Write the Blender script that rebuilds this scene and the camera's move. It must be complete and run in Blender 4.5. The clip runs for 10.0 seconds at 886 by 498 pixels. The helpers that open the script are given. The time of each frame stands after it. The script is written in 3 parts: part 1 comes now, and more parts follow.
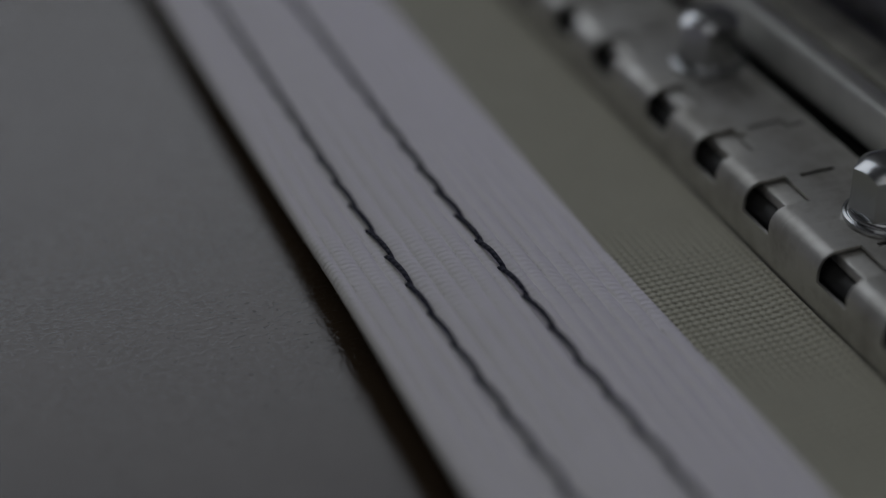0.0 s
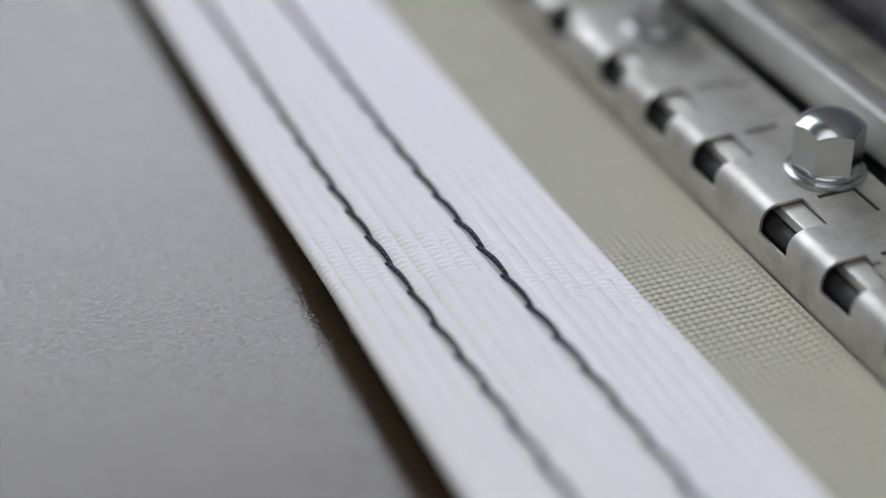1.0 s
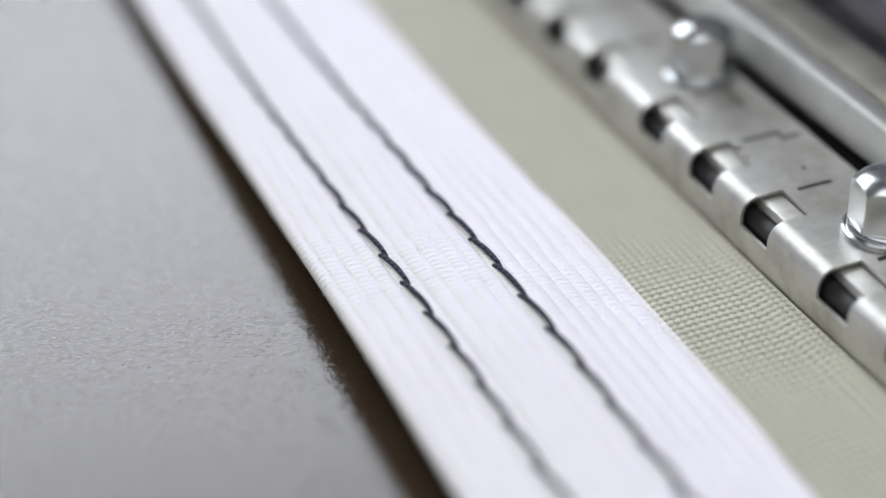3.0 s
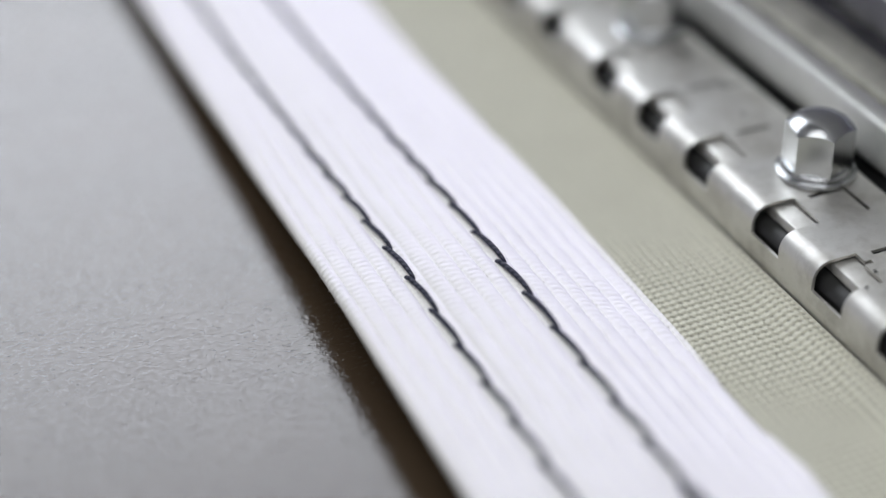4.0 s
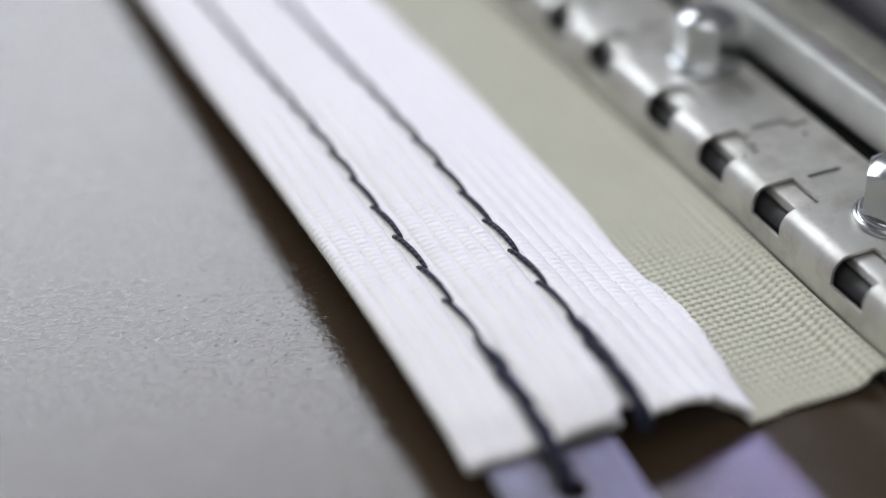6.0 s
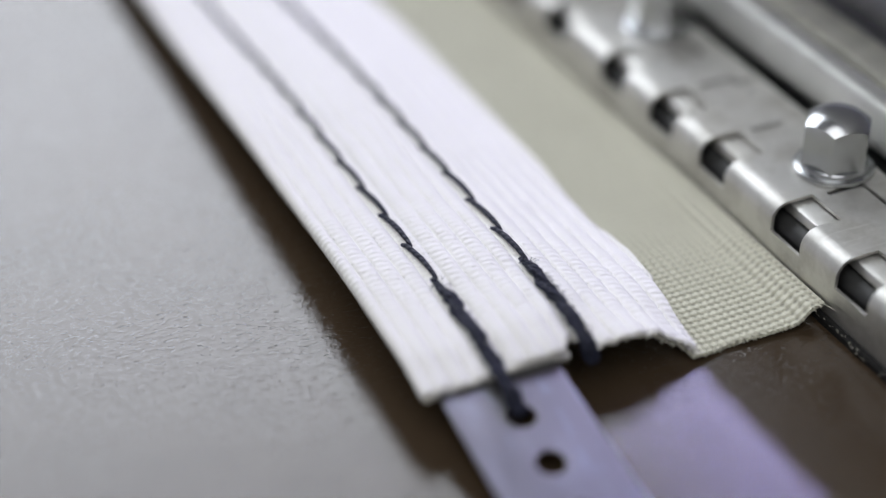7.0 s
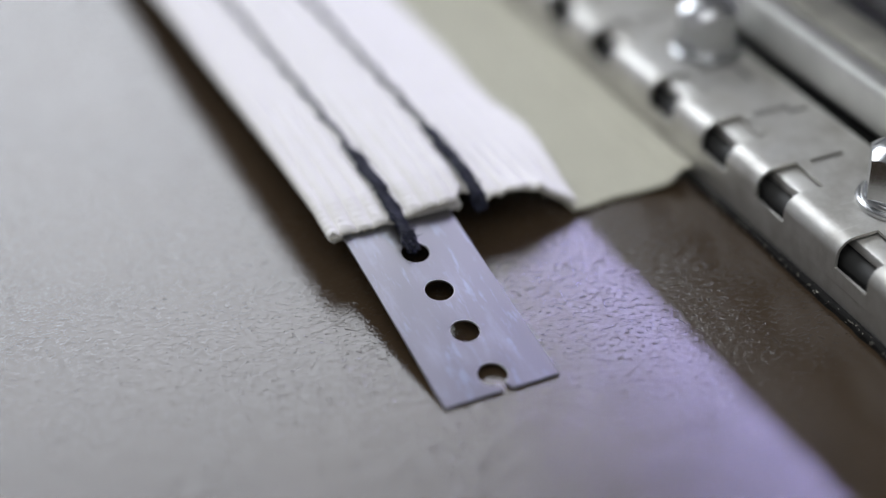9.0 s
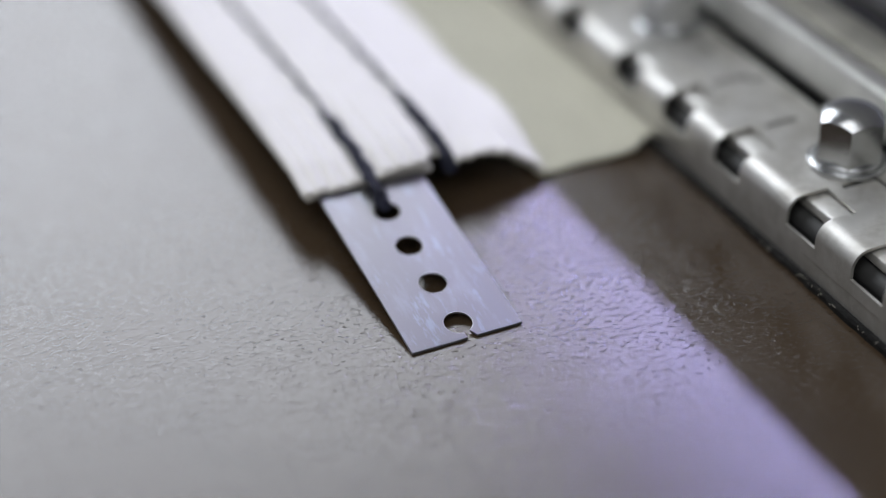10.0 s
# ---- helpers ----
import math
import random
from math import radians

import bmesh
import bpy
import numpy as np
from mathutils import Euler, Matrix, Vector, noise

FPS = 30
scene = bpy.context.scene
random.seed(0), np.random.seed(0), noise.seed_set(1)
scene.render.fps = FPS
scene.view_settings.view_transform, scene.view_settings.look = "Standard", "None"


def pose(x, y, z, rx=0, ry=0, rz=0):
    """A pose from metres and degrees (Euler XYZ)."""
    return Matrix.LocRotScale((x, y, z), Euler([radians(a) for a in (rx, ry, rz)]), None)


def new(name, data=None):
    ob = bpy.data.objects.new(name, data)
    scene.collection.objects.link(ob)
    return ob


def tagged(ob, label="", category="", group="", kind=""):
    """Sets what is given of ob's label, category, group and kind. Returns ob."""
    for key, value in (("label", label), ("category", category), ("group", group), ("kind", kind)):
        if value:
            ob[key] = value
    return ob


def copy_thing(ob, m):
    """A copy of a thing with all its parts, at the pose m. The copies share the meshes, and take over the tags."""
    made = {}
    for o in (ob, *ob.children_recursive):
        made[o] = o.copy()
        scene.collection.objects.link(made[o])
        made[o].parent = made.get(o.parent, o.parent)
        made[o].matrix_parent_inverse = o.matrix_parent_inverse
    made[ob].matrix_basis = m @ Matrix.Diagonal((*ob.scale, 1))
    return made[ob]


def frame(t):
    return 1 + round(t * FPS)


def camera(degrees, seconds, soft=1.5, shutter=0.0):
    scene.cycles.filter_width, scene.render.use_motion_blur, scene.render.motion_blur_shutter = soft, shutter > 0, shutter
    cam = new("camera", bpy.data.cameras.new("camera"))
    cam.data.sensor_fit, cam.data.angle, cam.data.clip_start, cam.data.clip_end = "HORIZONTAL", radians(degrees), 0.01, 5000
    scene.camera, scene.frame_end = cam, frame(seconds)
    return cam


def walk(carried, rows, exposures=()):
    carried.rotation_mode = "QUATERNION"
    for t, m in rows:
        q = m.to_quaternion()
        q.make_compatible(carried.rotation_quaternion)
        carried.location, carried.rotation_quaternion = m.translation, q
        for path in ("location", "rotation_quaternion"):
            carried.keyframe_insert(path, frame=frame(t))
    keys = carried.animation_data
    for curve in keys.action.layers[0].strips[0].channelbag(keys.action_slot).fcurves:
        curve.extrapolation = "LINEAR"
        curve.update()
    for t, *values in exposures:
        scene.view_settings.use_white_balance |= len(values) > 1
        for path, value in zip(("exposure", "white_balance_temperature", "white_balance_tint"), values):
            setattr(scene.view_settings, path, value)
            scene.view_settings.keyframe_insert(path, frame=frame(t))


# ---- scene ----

# ---------------------------------------------------------------- camera
cam = camera(29.0, 10.0, soft=1.2)
cam.data.dof.use_dof = True
cam.data.dof.focus_distance = 0.199
cam.data.dof.aperture_fstop = 5.8
PATH = [
    (0, pose(-0.10094, -0.05152, 0.11631, 56.633, 0.998, -21.524)),
    (0.5, pose(-0.10165, -0.05484, 0.11706, 56.248, 0.762, -21.846)),
    (1, pose(-0.10201, -0.06024, 0.11753, 56.088, 0.693, -22.271)),
    (1.5, pose(-0.10145, -0.06916, 0.11874, 56.112, 0.988, -22.129)),
    (2, pose(-0.10306, -0.07349, 0.11842, 56.048, 0.569, -22.272)),
    (2.5, pose(-0.10145, -0.08179, 0.11756, 56.449, 1.161, -22.309)),
    (4, pose(-0.10281, -0.10434, 0.12095, 55.742, 1.395, -22.875)),
    (4.5, pose(-0.10433, -0.11237, 0.11906, 56.017, 0.918, -23.169)),
    (5, pose(-0.10403, -0.11880, 0.11849, 55.984, 1.051, -23.399)),
    (5.5, pose(-0.10562, -0.12410, 0.11890, 55.666, 0.928, -23.704)),
    (7, pose(-0.10895, -0.14169, 0.11995, 55.620, 0.825, -24.356)),
    (7.5, pose(-0.10907, -0.14933, 0.12045, 55.547, 0.959, -24.547)),
    (8, pose(-0.10999, -0.15740, 0.12069, 55.519, 0.914, -24.699)),
    (8.5, pose(-0.11001, -0.16599, 0.12016, 55.564, 1.115, -24.782)),
    (9, pose(-0.11123, -0.17309, 0.12012, 55.444, 0.966, -24.669)),
    (9.5, pose(-0.11255, -0.17960, 0.11986, 55.769, 0.875, -24.812)),
    (10, pose(-0.11284, -0.18603, 0.11909, 56.164, 0.949, -24.578)),
]
FADE = [(0.0, -2.5), (0.25, -2.0), (0.5, -1.35), (0.75, -0.85), (1.0, -0.45), (1.25, -0.16), (1.5, 0.0), (10.0, 0.0)]
walk(cam, PATH, FADE)

# ---------------------------------------------------------------- light
MM = 0.001


def area_lamp(name, x0, x1, y0, y1, z, radiance, colour):
    light = bpy.data.lights.new(name, "AREA")
    light.shape, light.size, light.size_y = "RECTANGLE", x1 - x0, y1 - y0
    light.energy = radiance * math.pi * (x1 - x0) * (y1 - y0)
    light.color = colour
    ob = new(name, light)
    ob.matrix_basis = pose((x0 + x1) / 2, (y0 + y1) / 2, z)
    return ob


area_lamp("skylight", -1.1, 1.0, 1.36, 4.6, 1.6, 6.35, (0.872, 0.918, 1.0))
area_lamp("machine_lamp", 0.3315, 0.3615, 0.15, 0.80, 0.45, 56.0, (0.57, 0.525, 1.0))
# fill light added behind the camera to brighten the webbing
area_lamp("rear_fill", -1.5, 0.1, -2.0, 0.2, 1.6, 2.3, (0.93, 0.94, 0.97))
world = bpy.data.worlds.new("world")
world.use_nodes = True
world.node_tree.nodes["Background"].inputs[0].default_value = (0.5, 0.5, 0.52, 1)
world.node_tree.nodes["Background"].inputs[1].default_value = 0.1
scene.world = world


# ---------------------------------------------------------------- materials
class Nodes:
    """A small helper to write node trees."""

    def __init__(self, name, colour, rough=0.5, metal=0.0, spec=0.5):
        self.mat = bpy.data.materials.new(name)
        self.mat.use_nodes = True
        self.t = self.mat.node_tree
        self.b = self.t.nodes["Principled BSDF"]
        self.b.inputs["Base Color"].default_value = (*colour, 1)
        self.b.inputs["Roughness"].default_value = rough
        self.b.inputs["Metallic"].default_value = metal
        self.b.inputs["Specular IOR Level"].default_value = spec
        self.coord = self.t.nodes.new("ShaderNodeTexCoord")

    def link(self, a, b):
        self.t.links.new(a, b)

    def put(self, value, socket):
        if isinstance(value, (int, float)):
            socket.default_value = value
        else:
            self.link(value, socket)

    def math(self, op, a, b=0.0):
        n = self.t.nodes.new("ShaderNodeMath")
        n.operation = op
        self.put(a, n.inputs[0])
        self.put(b, n.inputs[1])
        return n.outputs[0]

    def axes(self):
        n = self.t.nodes.new("ShaderNodeSeparateXYZ")
        self.link(self.coord.outputs["Object"], n.inputs[0])
        return n.outputs

    def scaled(self, sx, sy, sz):
        n = self.t.nodes.new("ShaderNodeMapping")
        n.inputs["Scale"].default_value = (sx, sy, sz)
        self.link(self.coord.outputs["Object"], n.inputs[0])
        return n.outputs[0]

    def noise(self, scale, detail=3.0, rough=0.55, vector=None):
        n = self.t.nodes.new("ShaderNodeTexNoise")
        n.inputs["Scale"].default_value = scale
        n.inputs["Detail"].default_value = detail
        n.inputs["Roughness"].default_value = rough
        self.link(vector or self.coord.outputs["Object"], n.inputs["Vector"])
        return n.outputs["Fac"]

    def voronoi(self, scale, feature="F1", vector=None):
        n = self.t.nodes.new("ShaderNodeTexVoronoi")
        n.feature = feature
        n.inputs["Scale"].default_value = scale
        self.link(vector or self.coord.outputs["Object"], n.inputs["Vector"])
        return n.outputs["Distance"]

    def spread(self, fac, low, high, a, b):
        n = self.t.nodes.new("ShaderNodeMapRange")
        for i, v in enumerate((low, high, a, b)):
            n.inputs[i + 1].default_value = v
        self.link(fac, n.inputs[0])
        return n.outputs[0]

    def mix(self, fac, a, b):
        n = self.t.nodes.new("ShaderNodeMix")
        n.data_type = "RGBA"
        self.put(fac, n.inputs[0])
        for v, i in ((a, 6), (b, 7)):
            if isinstance(v, tuple):
                n.inputs[i].default_value = (*v, 1)
            else:
                self.link(v, n.inputs[i])
        return n.outputs[2]

    def colour(self, socket):
        self.link(socket, self.b.inputs["Base Color"])

    def rough(self, socket):
        self.link(socket, self.b.inputs["Roughness"])

    def bump(self, height, distance, strength=1.0):
        n = self.t.nodes.new("ShaderNodeBump")
        n.inputs["Strength"].default_value = strength
        n.inputs["Distance"].default_value = distance
        self.link(height, n.inputs["Height"])
        self.link(n.outputs[0], self.b.inputs["Normal"])


def laminate():
    """Dark brown high-gloss laminate with an embossed leather grain."""
    m = Nodes("brown_laminate", (0.03, 0.02, 0.014), 0.1, 0, 0.5)
    grain = m.noise(1500, 3.0, 0.5, m.scaled(0.8, 1.1, 1))
    pebble = m.spread(grain, 0.32, 0.66, 0.0, 1.0)
    pits = m.spread(m.noise(1500, 2.0, 0.5, m.scaled(0.8, 1.1, 1)), 0.54, 0.70, 0.0, 1.0)
    height = m.math("ADD", m.math("MULTIPLY", pebble, 0.6), m.math("MULTIPLY", m.noise(800, 1, 0.5, m.scaled(0.7, 1.1, 1)), 0.7))
    m.bump(m.math("SUBTRACT", height, m.math("MULTIPLY", pits, 0.7)), 0.000046)
    m.link(m.spread(pebble, 0.15, 0.75, 0.36, 0.56), m.b.inputs["Specular IOR Level"])
    m.colour(m.mix(m.noise(60, 4), (0.031, 0.020, 0.0118), (0.061, 0.0425, 0.026)))
    m.rough(m.spread(m.noise(900, 3), 0.3, 0.7, 0.075, 0.115))
    return m.mat


def webbing():
    """White ribbed webbing: ribs along y, weft across."""
    m = Nodes("white_webbing", (0.82, 0.81, 0.79), 0.85, 0, 0.2)
    x, y, z = m.axes()
    k = 2 * math.pi
    rib = m.math("COSINE", m.math("MULTIPLY", x, k / 0.00218))
    side = m.math("SIGN", m.math("COSINE", m.math("MULTIPLY", x, k / 0.00436)))
    wander = m.math("MULTIPLY", m.noise(420, 2), 5.0)
    phase = m.math("ADD", m.math("MULTIPLY", y, k / 0.00098), m.math("ADD", m.math("MULTIPLY", side, 1.3), wander))
    rungs = m.math("SINE", m.math("ADD", phase, m.math("MULTIPLY", x, 700.0)))
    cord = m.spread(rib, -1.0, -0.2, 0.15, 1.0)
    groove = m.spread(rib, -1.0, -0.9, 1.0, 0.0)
    shaded_gap = m.math("MULTIPLY", groove, m.spread(m.math("SINE", phase), 0.3, 0.9, 0.0, 1.0))
    shaded_gap = m.math("MULTIPLY", shaded_gap, m.spread(m.noise(500, 2), 0.38, 0.62, 0.1, 1.0))
    fibre = m.noise(4200, 3, 0.6, m.scaled(0.4, 1.6, 1))
    height = m.math("ADD", m.math("MULTIPLY", m.math("MULTIPLY", rungs, cord), 0.40), m.math("MULTIPLY", fibre, 0.8))
    height = m.math("ADD", height, m.math("MULTIPLY", m.noise(700, 2), 1.5))
    height = m.math("SUBTRACT", height, m.math("MULTIPLY", shaded_gap, 1.3))
    m.bump(height, 0.00010)
    base = m.mix(m.noise(220, 4), (0.82, 0.805, 0.765), (0.87, 0.855, 0.82))
    # darkens the weave gaps: their shade is put into the colour
    m.colour(m.mix(m.math("MULTIPLY", shaded_gap, 0.34), base, (0.46, 0.44, 0.42)))
    m.b.inputs["Sheen Weight"].default_value = 0.2
    return m.mat


def lining():
    """Olive grey plain weave, yarns about 0.7 mm apart."""
    m = Nodes("olive_weave", (0.36, 0.35, 0.27), 0.7, 0, 0.35)
    x, y, z = m.axes()
    k = math.pi / 0.00072
    a = m.math("SINE", m.math("MULTIPLY", m.math("ADD", x, y), k * 0.72))
    b = m.math("SINE", m.math("MULTIPLY", m.math("SUBTRACT", x, y), k * 0.72))
    knit = m.math("ADD", m.math("MULTIPLY", a, b), m.math("MULTIPLY", m.math("SUBTRACT", m.noise(900, 2), 0.5), 0.7))
    height = m.math("ADD", knit, m.math("MULTIPLY", m.noise(3500, 2), 0.5))
    m.bump(height, 0.00024)
    # darker olive where the weave pattern is lowest
    low_knit = m.spread(knit, -0.95, -0.35, 1.0, 0.0)
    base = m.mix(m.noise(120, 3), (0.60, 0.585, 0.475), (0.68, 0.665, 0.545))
    m.colour(m.mix(m.math("MULTIPLY", low_knit, 0.55), base, (0.20, 0.19, 0.14)))
    return m.mat


def brushed(name, colour, rough, along=(1, 40, 40), scale=60, depth=0.000004, vary=0.10):
    m = Nodes(name, colour, rough, 1.0)
    streak = m.noise(scale, 4, 0.65, m.scaled(*along))
    blotch = m.noise(140, 5, 0.6)
    wear = m.math("ADD", m.math("MULTIPLY", streak, 0.5), m.math("MULTIPLY", blotch, 0.5))
    m.rough(m.spread(wear, 0.3, 0.7, rough * (1 - vary), rough * (1 + vary)))
    dark = tuple(c * 0.86 for c in colour)
    m.colour(m.mix(m.spread(blotch, 0.35, 0.7, 0, 1), colour, dark))
    m.bump(streak, depth)
    return m.mat


def worn_sheet():
    """Satin sheet steel with grime, rubbed spots and fine scratches."""
    m = Nodes("worn_sheet_steel", (0.60, 0.59, 0.555), 0.5, 1.0)
    grime = m.noise(170, 6, 0.62)
    rub = m.noise(55, 3, 0.5)
    scratch = m.spread(m.noise(700, 2, 0.5, m.scaled(0.12, 2.2, 1)), 0.62, 0.70, 0.0, 1.0)
    base = m.mix(m.spread(grime, 0.42, 0.68, 0.0, 1.0), (0.68, 0.67, 0.635), (0.50, 0.485, 0.445))
    m.colour(m.mix(m.math("MULTIPLY", scratch, 0.35), base, (0.72, 0.71, 0.68)))
    m.rough(m.spread(m.math("ADD", m.math("MULTIPLY", grime, 0.6), m.math("MULTIPLY", rub, 0.4)), 0.35, 0.65, 0.45, 0.64))
    m.bump(m.math("ADD", m.noise(900, 3), m.math("MULTIPLY", scratch, 0.6)), 0.000008)
    return m.mat


def scuffed_strip():
    """Plain rolled steel with faint slanting scuffs and pale smears."""
    m = Nodes("strip_steel", (0.43, 0.42, 0.44), 0.28, 1.0)
    smear = m.noise(260, 5, 0.65, m.scaled(1.6, 0.35, 1))
    pale = m.spread(smear, 0.54, 0.72, 0.0, 1.0)
    streak = m.spread(m.noise(330, 5, 0.7, m.scaled(2.6, 0.5, 1)), 0.56, 0.66, 0.0, 1.0)
    # bluish tints put the lavender lamp's reflection into smears and streaks
    base = m.mix(m.math("MULTIPLY", pale, 0.6), (0.285, 0.28, 0.282), (0.36, 0.375, 0.41))
    m.colour(m.mix(m.math("MULTIPLY", streak, 0.4), base, (0.42, 0.48, 0.60)))
    m.rough(m.spread(smear, 0.3, 0.75, 0.30, 0.40))
    m.bump(m.noise(500, 3, 0.6, m.scaled(5, 0.3, 1)), 0.0000005)
    return m.mat


def thread():
    m = Nodes("navy_thread", (0.012, 0.012, 0.02), 0.5, 0, 0.3)
    x, y, z = m.axes()
    twist = m.math("SINE", m.math("ADD", m.math("MULTIPLY", y, 6.28 / 0.0009), m.math("MULTIPLY", x, 6.28 / 0.0011)))
    m.bump(m.math("ADD", twist, m.math("MULTIPLY", m.noise(6000, 2), 1.2)), 0.00005)
    m.colour(m.mix(m.spread(m.noise(2500, 2), 0.3, 0.75, 0, 1), (0.006, 0.007, 0.014), (0.020, 0.023, 0.046)))
    return m.mat


def plain(name, colour, rough, spec=0.5, vary=0.25, scale=150, depth=0.00005):
    m = Nodes(name, colour, rough, 0, spec)
    f = m.noise(scale, 4)
    m.colour(m.mix(m.spread(f, 0.3, 0.7, 0, 1), tuple(c * (1 - vary) for c in colour), tuple(min(1, c * (1 + vary)) for c in colour)))
    m.bump(m.noise(scale * 6, 3), depth)
    return m.mat


M_TABLE = laminate()
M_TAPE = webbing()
M_LINING = lining()
M_LEAF = worn_sheet()
M_STRIP = scuffed_strip()
M_NUT = brushed("zinc_plate", (0.53, 0.54, 0.545), 0.23, (1, 1, 1), 400, 0.00001)
M_PIN = brushed("dark_steel", (0.09, 0.09, 0.088), 0.6)
M_RAIL = brushed("anodised_aluminium", (0.86, 0.86, 0.82), 0.62, (40, 1, 40))
M_THREAD = thread()
M_RUBBER = plain("black_rubber", (0.012, 0.0115, 0.011), 0.8, 0.2, 0.4, 700, 0.0002)
M_CREAM = plain("cream_plastic", (0.70, 0.69, 0.60), 0.45)
M_SLATE = plain("slate_paint", (0.16, 0.16, 0.165), 0.65)
M_GREY = plain("grey_paint", (0.55, 0.55, 0.55), 0.5)
M_WHITE = plain("white_paint", (0.80, 0.80, 0.79), 0.5, 0.5, 0.04)
# near black: the shade inside gaps and recesses is put into the colour
M_DARK = plain("recess_shade", (0.03, 0.03, 0.03), 0.6)
M_FRAY = plain("cut_yarn", (0.62, 0.59, 0.50), 0.9, 0.2, 0.3, 1500, 0.0002)
M_WALL = plain("wall_paint", (0.32, 0.32, 0.32), 0.9, 0.3, 0.05, 3, 0.001)
M_FLOOR = plain("floor_coating", (0.25, 0.25, 0.25), 0.6, 0.4, 0.15, 5, 0.001)


# ---------------------------------------------------------------- mesh helpers
def part(name, bm, material, parent=None, label=""):
    bmesh.ops.recalc_face_normals(bm, faces=bm.faces)
    return linked(name, bm, material, parent, label)


def linked(name, bm, material, parent=None, label=""):
    me = bpy.data.meshes.new(name)
    bm.to_mesh(me)
    bm.free()
    me.materials.append(material)
    ob = new(name, me)
    if parent:
        ob.parent = parent
    if label:
        tagged(ob, label)
    return ob


def smooth(ob, angle=40):
    ob.data.shade_smooth()
    ob.data.set_sharp_from_angle(angle=radians(angle))
    return ob


def box(x0, x1, y0, y1, z0, z1, bevel=0.0, segments=2):
    bm = bmesh.new()
    bmesh.ops.create_cube(bm, size=1, matrix=Matrix.LocRotScale(((x0 + x1) / 2, (y0 + y1) / 2, (z0 + z1) / 2), None, (x1 - x0, y1 - y0, z1 - z0)))
    if bevel:
        bmesh.ops.bevel(bm, geom=bm.edges[:], offset=bevel, segments=segments, affect="EDGES", profile=0.5)
    return bm


def sheet(points, thick):
    """A sheet with thickness from a grid of points (rows of Vectors), thickened against its normals."""
    bm = bmesh.new()
    grid = [[bm.verts.new(p) for p in row] for row in points]
    for r0, r1 in zip(grid, grid[1:]):
        for a, b, c, d in zip(r0, r0[1:], r1[1:], r1):
            bm.faces.new((a, b, c, d))
    bm.normal_update()
    bmesh.ops.solidify(bm, geom=bm.faces[:], thickness=thick)
    return bm


def tube(bm, path, radius, sides=7):
    """Adds a round tube along a path of Vectors; radius may be a list."""
    radii = radius if isinstance(radius, list) else [radius] * len(path)
    rings = []
    for i, p in enumerate(path):
        d = (path[min(i + 1, len(path) - 1)] - path[max(i - 1, 0)]).normalized()
        u = d.cross(Vector((0, 0, 1)))
        u = u.normalized() if u.length > 1e-6 else Vector((1, 0, 0))
        v = u.cross(d).normalized()
        rings.append([bm.verts.new(p + (u * math.cos(a) + v * math.sin(a)) * radii[i]) for a in (2 * math.pi * s / sides for s in range(sides))])
    for a, b in zip(rings, rings[1:]):
        for s in range(sides):
            bm.faces.new((a[s], a[(s + 1) % sides], b[(s + 1) % sides], b[s]))
    bm.faces.new(rings[0][::-1])
    bm.faces.new(rings[-1])


def ramp(v, *knots):
    """Smooth interpolation between (value, result) knots."""
    if v <= knots[0][0]:
        return knots[0][1]
    for (a, p), (b, q) in zip(knots, knots[1:]):
        if v <= b:
            s = (v - a) / (b - a)
            return p + (q - p) * s * s * (3 - 2 * s)
    return knots[-1][1]


# ---------------------------------------------------------------- room and table
def room():
    x0, x1, y0, y1, z0, z1 = -2.2, 2.4, -2.5, 5.2, -0.78, 1.62
    t = 0.12
    for name, b, m in (
        ("floor", (x0 - t, x1 + t, y0 - t, y1 + t, z0 - t, z0), M_FLOOR),
        ("ceiling", (x0 - t, x1 + t, y0 - t, y1 + t, z1, z1 + t), M_WALL),
        ("wall_west", (x0 - t, x0, y0, y1, z0, z1), M_WALL),
        ("wall_east", (x1, x1 + t, y0, y1, z0, z1), M_WALL),
        ("wall_south", (x0, x1, y0 - t, y0, z0, z1), M_WALL),
        ("wall_north", (x0, x1, y1, y1 + t, z0, z1), M_WALL),
    ):
        ob = part(name, box(*b), m)
        tagged(ob, "plain grey painted " + name.split("_")[0] + " of the workshop", name.split("_")[0], kind="structure")


def work_table():
    top = new("work_table")
    tagged(top, "sewing machine table with dark brown leather-grained laminate top", "table")
    part("tabletop", box(-0.75, 0.75, -0.45, 0.85, -0.03, 0.0, 0.003), M_TABLE, top)
    for x in (-0.68, 0.68):
        for y in (-0.38, 0.78):
            part("leg", box(x - 0.025, x + 0.025, y - 0.025, y + 0.025, -0.78, -0.03, 0.003), M_SLATE, top, "grey painted steel leg")


def unseen_lamp():
    """Slim unseen lamp bar, added over the far side of the table; the lamp sits under its housing."""
    root = tagged(new("unseen_lamp"), "unseen slim white lamp bar on a post, added to hold the lavender lamp", "lamp")
    smooth(part("housing", box(0.322, 0.371, 0.14, 0.86, 0.452, 0.468, 0.002, 3), M_WHITE, root), 30)
    smooth(part("post", box(0.339, 0.353, 0.836, 0.846, 0.006, 0.452, 0.001, 2), M_SLATE, root, "grey painted steel post"), 30)
    smooth(part("foot", box(0.30, 0.40, 0.80, 0.849, 0.0, 0.006, 0.001, 2), M_SLATE, root, "flat grey steel foot"), 30)


room()
work_table()
unseen_lamp()

# ---------------------------------------------------------------- slotted clamp
PERIOD = 42.4
Y_NEAR, Y_FAR = -135.0, 245.0
SLOTS = ((-1.8, 1), (-14.9, 2), (-27.6, 3))  # far side of each slot in a period, and its kind


